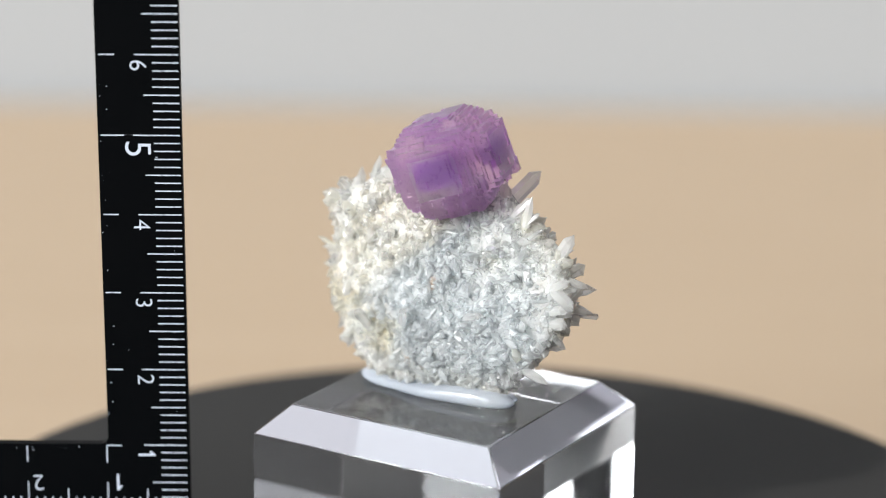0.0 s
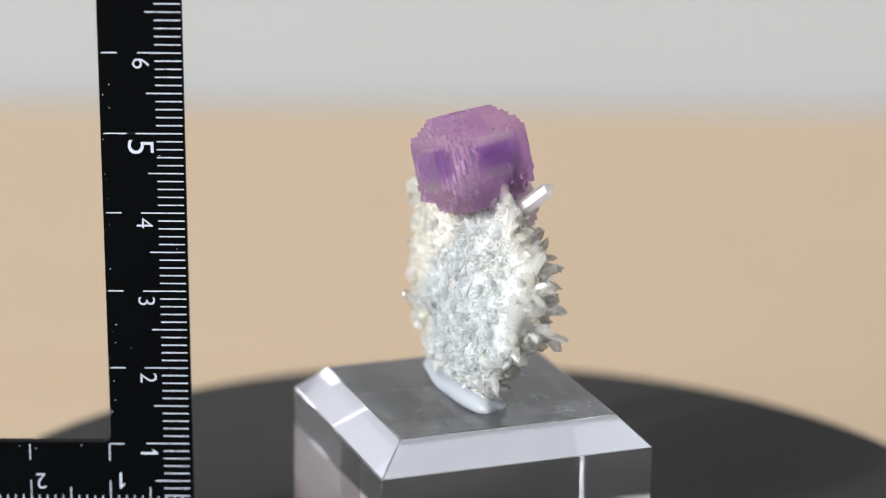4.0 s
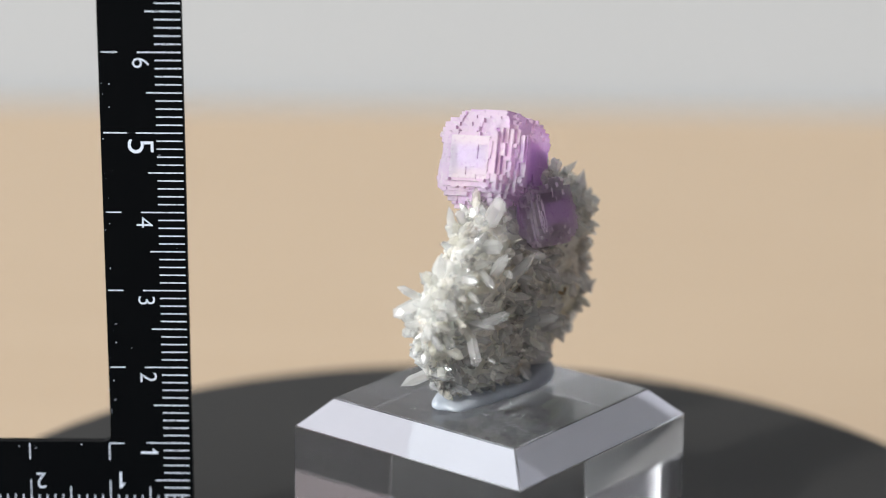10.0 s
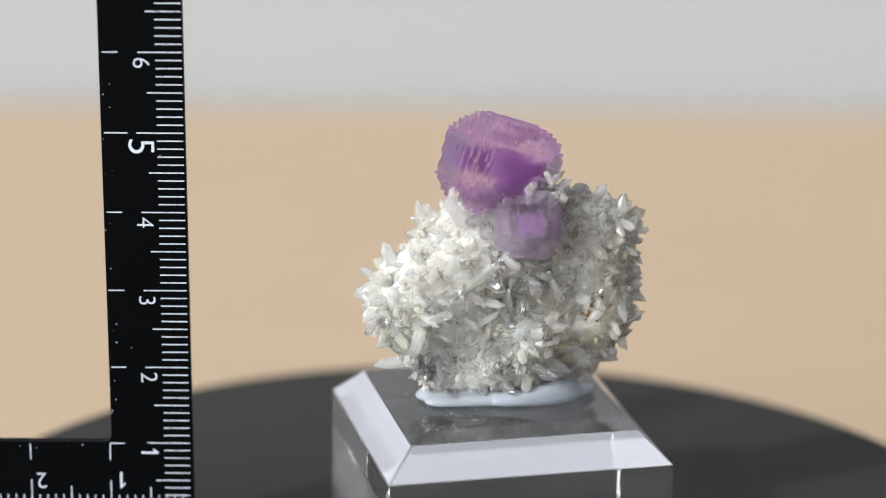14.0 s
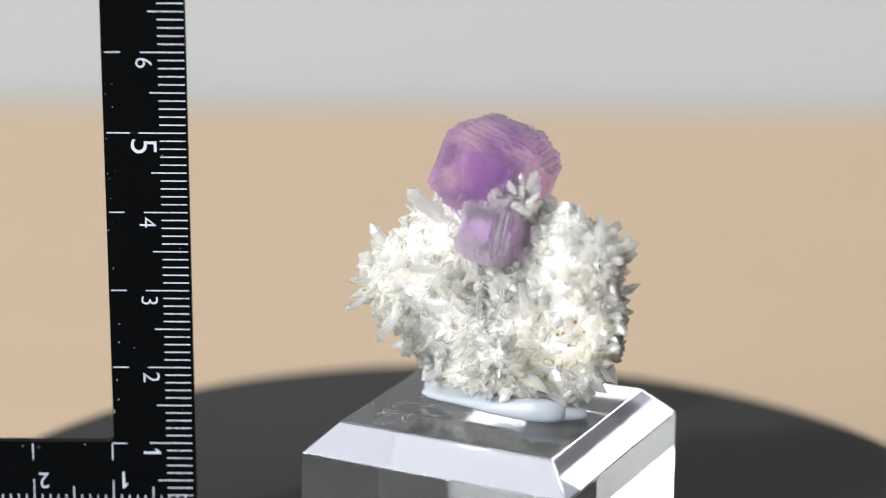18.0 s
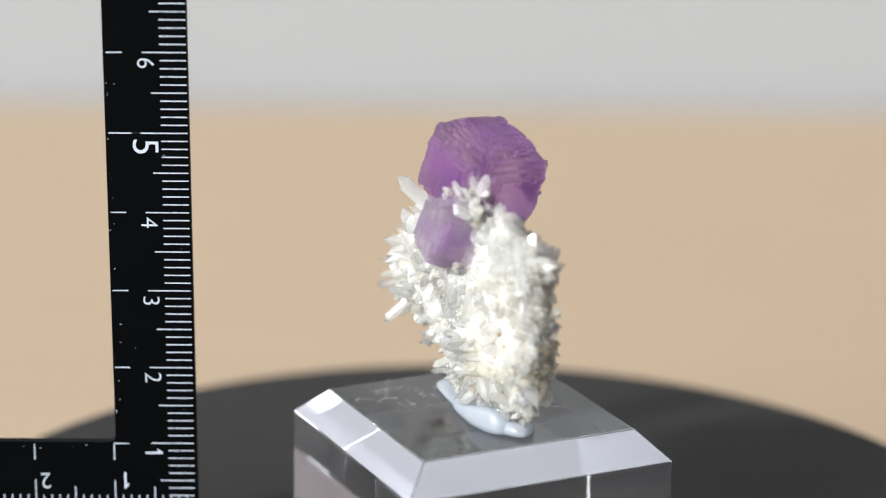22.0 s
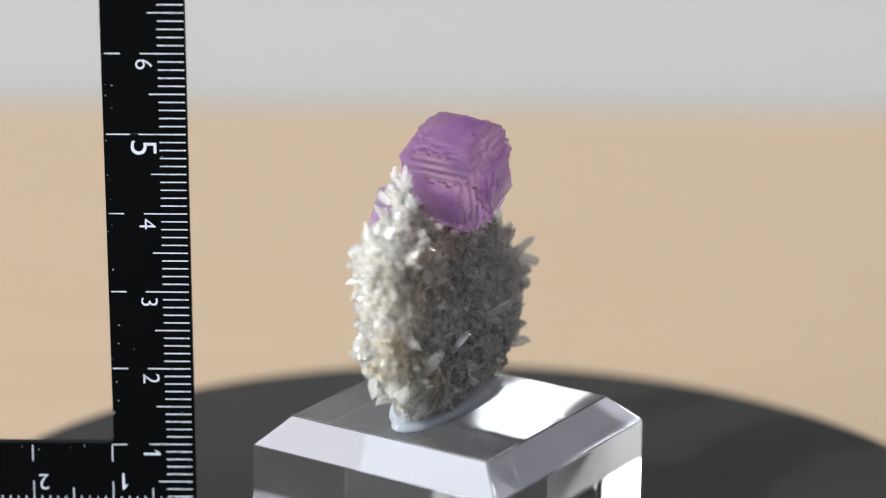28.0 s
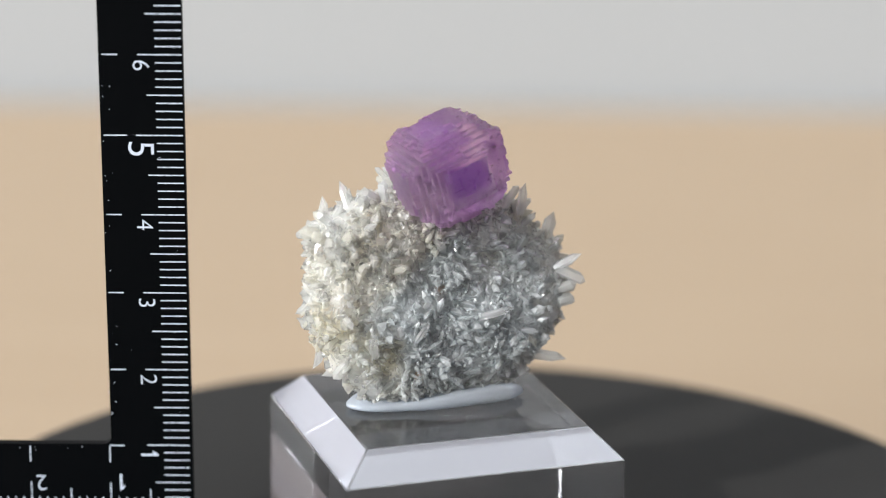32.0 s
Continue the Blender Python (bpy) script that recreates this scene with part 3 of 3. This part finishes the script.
    def tint(y, z, side):
        if side < 0 and y > -1.1 and y + 1.2 * z < 2.9:
            return "i" if rnd.random() < 0.7 else "k"
        if y > 1.2 or (y < 0.1 and z > 1.0):
            return rnd.choice("ssswwwwcckk")
        if y < -1.0:
            return rnd.choice("ccwwssk")
        return rnd.choice("kkkkkkwwci")

    # single points all over
    for i in range(1800):
        z, a = rnd.uniform(0.14, 2.70), around(rnd.uniform(0, 2 * math.pi))
        p, nn = plate(z, a), plate_normal(z, a)
        side = 1 if math.cos(a) > -0.15 or p.y + 1.2 * z > 3.0 else -1
        size = rnd.random() ** 1.8
        if side > 0 and i % 3 == 0:
            continue
        if side < 0:
            way, ln, rd = lean(nn, 0.55, 0.75), 0.11 + 0.10 * size, rnd.uniform(0.022, 0.048)
        else:
            way, ln, rd = lean(nn, 0.5, 0.75), 0.17 + (0.36 if nn.x > 0.55 else 0.18) * size, rnd.uniform(0.038, 0.068) * (0.80 + 0.55 * size)
        point(p - way * 0.06 - nn * 0.08, way, ln, rd, tint(p.y, z, side))
    # sprays that spread from one root: y, height, side, spread, crystals, their length
    low = [(-1.20, 1.55, 1, 0.16, 30, 0.40), (-0.90, 1.85, 1, 0.16, 26, 0.40), (-1.00, 1.20, 1, 0.16, 26, 0.40), (-0.55, 1.50, 1, 0.18, 26, 0.38), (-0.60, 2.25, 1, 0.14, 24, 0.36), (-0.20, 2.35, 1, 0.14, 18, 0.34),
           (0.00, 2.00, 1, 0.14, 20, 0.38), (-0.60, 1.10, 1, 0.14, 20, 0.38), (-0.90, 0.80, 1, 0.10, 20, 0.38), (0.60, 0.72, 1, 0.05, 34, 0.36)]
    high = [(1.10, 1.55, 1, 0.12, 20, 0.38), (1.60, 1.15, 1, 0.16, 26, 0.36), (1.10, 2.45, 1, 0.12, 22, 0.32), (1.45, 2.35, 1, 0.14, 28, 0.36), (1.80, 2.25, 1, 0.14, 34, 0.36), (2.00, 1.55, 1, 0.12, 18, 0.32),
            (1.20, 0.70, 1, 0.14, 18, 0.34), (1.75, 0.70, 1, 0.14, 20, 0.30), (1.30, 0.30, 1, 0.12, 14, 0.26), (0.20, 1.40, 1, 0.16, 14, 0.32)]
    ends = [(2.00, 2.15, -1, 0.14, 34, 0.34), (1.60, 2.20, -1, 0.14, 36, 0.34), (1.30, 2.10, -1, 0.12, 20, 0.28), (2.05, 1.75, -1, 0.14, 24, 0.30), (2.10, 1.30, -1, 0.12, 22, 0.28), (2.02, 0.95, -1, 0.12, 18, 0.26), (1.85, 0.65, -1, 0.12, 16, 0.24),
            (1.15, 2.50, -1, 0.10, 18, 0.28), (-1.30, 1.70, 1, 0.12, 16, 0.28), (-1.30, 1.15, 1, 0.12, 16, 0.28), (-0.75, 2.40, -1, 0.10, 14, 0.26), (-1.05, 2.0, -1, 0.10, 12, 0.24)]
    for y, z, side, wide, count, long in low + high + ends:
        a = spot(y, z, side)
        root, nn = plate(z, a), plate_normal(z, a)
        root -= nn * 0.20
        for _ in range(count):
            way = lean(nn, 0.45, 0.75)
            off = Vector((rnd.gauss(0, wide), rnd.gauss(0, wide), rnd.gauss(0, wide)))
            off -= nn * off.dot(nn)
            off *= min(1.0, 1.7 * wide / max(off.length, 1e-6))
            grow = 0.45 + 0.6 * rnd.random()
            point(root + off * 0.8 - nn * off.length_squared * 1.5 + way * 0.02, (way + off * 1.6).normalized(), long * 1.08 * grow + 0.02, rnd.uniform(0.042, 0.10) * (0.5 + 0.5 * grow), tint(root.y, z, side))
    # the spire of points beside the large fluorite
    for i in range(54):
        h = rnd.random()
        c = Vector((0.42 + rnd.gauss(0, 0.09), 0.90 - 0.14 * h + rnd.gauss(0, 0.10), 2.36 + 0.62 * h))
        way = Vector((rnd.gauss(0.45, 0.4), rnd.gauss(0.15, 0.5), rnd.gauss(0.55, 0.4))).normalized()
        point(c, way, rnd.uniform(0.16, 0.30), rnd.uniform(0.04, 0.075), "s" if i % 4 else "c")
    # the largest points are parts of their own, the small ones lie joined between them
    points.sort(key=lambda q: (-q[0], q[1]))
    for _, _, kind, me, m in points[:300]:
        ob = new("quartz_crystal", me)
        ob.parent = e
        ob.matrix_basis = m
    for n, label in (("w", "small white quartz crust"), ("c", "small cream quartz crust"), ("k", "small clear quartz crust"), ("i", "small icy quartz crust"), ("s", "small snow-white quartz crust")):
        verts, own, faces = [], [], []
        for _, _, kind, me, m in points[300:]:
            if kind == n:
                o = len(verts)
                verts += [m @ v.co for v in me.vertices]
                own += [x for v in me.vertices for x in v.co]
                faces += [[o + i for i in f.vertices] for f in me.polygons]
        if not verts:
            continue
        me = bpy.data.meshes.new("quartz_crust")
        me.from_pydata(verts, [], faces)
        me.attributes.new("own", "FLOAT_VECTOR", "POINT").data.foreach_set("vector", own)
        me.materials.append(quartz("small_" + QUARTZ[n][0], *QUARTZ[n][1:], joined=True))
        ob = new("quartz_crust", me)
        ob.parent = e
        tagged(ob, label, kind="stuff")
    # rusty grains between the points
    bm = bmesh.new()
    for y, z in ((1.62, 1.28), (0.45, 1.38), (0.88, 0.16), (1.5, 1.12)):
        for _ in range(9):
            zz = z + rnd.gauss(0, 0.045)
            a = math.atan2(y - 0.4, 1.75 - abs(y - 0.4) * 0.2) + rnd.gauss(0, 0.03)
            p, nn = plate(zz, a), plate_normal(zz, a)
            m = Matrix.Translation((p + nn * rnd.uniform(-0.06, 0.03)) * CM) @ Matrix.Rotation(rnd.uniform(0, 6), 4, nn) @ Matrix.Diagonal((1, rnd.uniform(0.6, 1.2), rnd.uniform(0.6, 1.3), 1))
            bmesh.ops.create_icosphere(bm, subdivisions=1, radius=rnd.uniform(0.018, 0.042) * CM, matrix=m)
    ob = part("iron_stain", bm, RUST, e, "small rusty brown grains")
    tagged(ob, "small rusty brown grains", kind="stuff")
    # fine druse over the whole plate: broken stubs of many sizes
    verts, faces = [], []
    for i in range(6000):
        z, a = rnd.uniform(0.03, 2.7), around(rnd.uniform(0, 2 * math.pi))
        if i < 2000:
            a = math.pi + rnd.uniform(-0.8, 0.8)
        p, nn = plate(z, a), plate_normal(z, a)
        rear = math.cos(a) < 0.05
        if not rear and i % 8:
            continue
        if rear or i % 3 == 0:
            ln = min(0.05 + rnd.expovariate(1 / 0.035), 0.18)
            rd = ln * rnd.uniform(0.20, 0.36)
            p += nn * rnd.uniform(-0.05, 0.015)
            way = lean(nn, 0.45, 0.8)
        else:
            ln, rd = rnd.uniform(0.10, 0.20), rnd.uniform(0.03, 0.055)
            way = lean(nn, 0.7, 0.6)
        m = way.to_track_quat("Z", "Y").to_matrix() @ Matrix.Rotation(rnd.uniform(0, 6.28), 3, "Z")
        o = len(verts)
        ks = [rnd.uniform(0.7, 1.15) for _ in range(6)]
        for zz, s in ((-0.6, 0.75), (0.55, 1.0)):
            for k in range(6):
                q = Vector((rd * s * ks[k] * math.cos(1.0472 * k), rd * s * ks[k] * math.sin(1.0472 * k), ln * (zz + rnd.uniform(-0.12, 0.12))))
                verts.append((p + m @ q) * CM)
        verts.append((p + m @ Vector((rd * rnd.uniform(-0.4, 0.4), rd * rnd.uniform(-0.4, 0.4), ln))) * CM)
        for k in range(6):
            k2 = (k + 1) % 6
            faces.append((o + k, o + k2, o + 6 + k2, o + 6 + k))
            faces.append((o + 6 + k, o + 6 + k2, o + 12))
        faces.append(tuple(o + k for k in range(5, -1, -1)))
    me = bpy.data.meshes.new("quartz_druse")
    me.from_pydata(verts, [], faces)
    me.materials.append(DRUSE)
    ob = new("quartz_druse", me)
    ob.parent = e
    tagged(ob, "fine sparkling druse of tiny quartz points", kind="stuff")
    return e


SPECIMEN = build_specimen()


def build_putty():
    e = new("mounting_putty")
    tagged(e, "translucent bluish-white mounting gel under the specimen", "mounting putty")
    for name, cx, cy, rx, ry, h in (("gel_pad", 0.05, 0.42, 0.34, 1.12, 0.16), ("gel_blob", 0.16, 0.75, 0.30, 0.66, 0.22)):
        bm = bmesh.new()
        n, prof = 56, ((0.94, 0.0), (1.0, 0.25), (1.0, 0.5), (0.95, 0.8), (0.85, 0.97), (0.6, 1.0))
        rings = []
        for s, z in prof:
            ring = []
            for i in range(n):
                a = 2 * math.pi * i / n
                k = 1 + 0.13 * noise.noise(Vector((math.cos(a) * 1.6, math.sin(a) * 1.6, cx * 9)))
                ring.append(bm.verts.new(((cx + rx * s * k * math.cos(a)) * CM, (cy + ry * s * k * math.sin(a)) * CM, 0.0001 + z * h * CM * (0.9 + 0.3 * math.sin(a * 2)))))
            rings.append(ring)
        for p, q in zip(rings, rings[1:]):
            for i in range(n):
                bm.faces.new((p[i], p[(i + 1) % n], q[(i + 1) % n], q[i]))
        bm.faces.new(rings[0][::-1])
        bm.faces.new(rings[-1])
        part(name, bm, GEL, e, smooth=True)
    return e


PUTTY = build_putty()


# ---- what turns ----
def motions():
    sway = ((0, -0.00023), (6, 0.00066), (9, 0.00017), (13, -0.00005), (14.5, -0.00003), (19, 0.00018), (24.5, 0.00030), (28, 0.0), (32, 0.0))
    ts, xs = [s[0] for s in sway], [s[1] for s in sway]
    for thing, z, swing in ((TURNTABLE, 0.0, 0), (STAND, DISC_Z, 1), (SPECIMEN, TOP_Z, 1), (PUTTY, TOP_Z, 1)):
        walk(thing, [(t, pose(swing * float(np.interp(t, ts, xs)), 0, z, 0, 0, -SPEED * (t - T0))) for t in range(33)])
    # the scale creeps a fraction of a millimetre
    creep = ((0, 0, 0), (2, 1, 1.5), (3.5, 4, 3), (7, 5.5, 3), (9, 4.5, 4), (14, 5.5, 4), (17, 8.5, 4), (20, 11.5, 4), (25, 13, 3), (27.5, 9.5, 2), (29, 9, 1), (31, 5.5, 0.5), (32, 5, 0))
    walk(SCALE, [(t, pose(-0.03480 + dx * 7.3e-5, 0, TOP_Z - 0.0164 + dz * 7.3e-5, 0, -0.3, 0)) for t, dx, dz in creep])


motions()
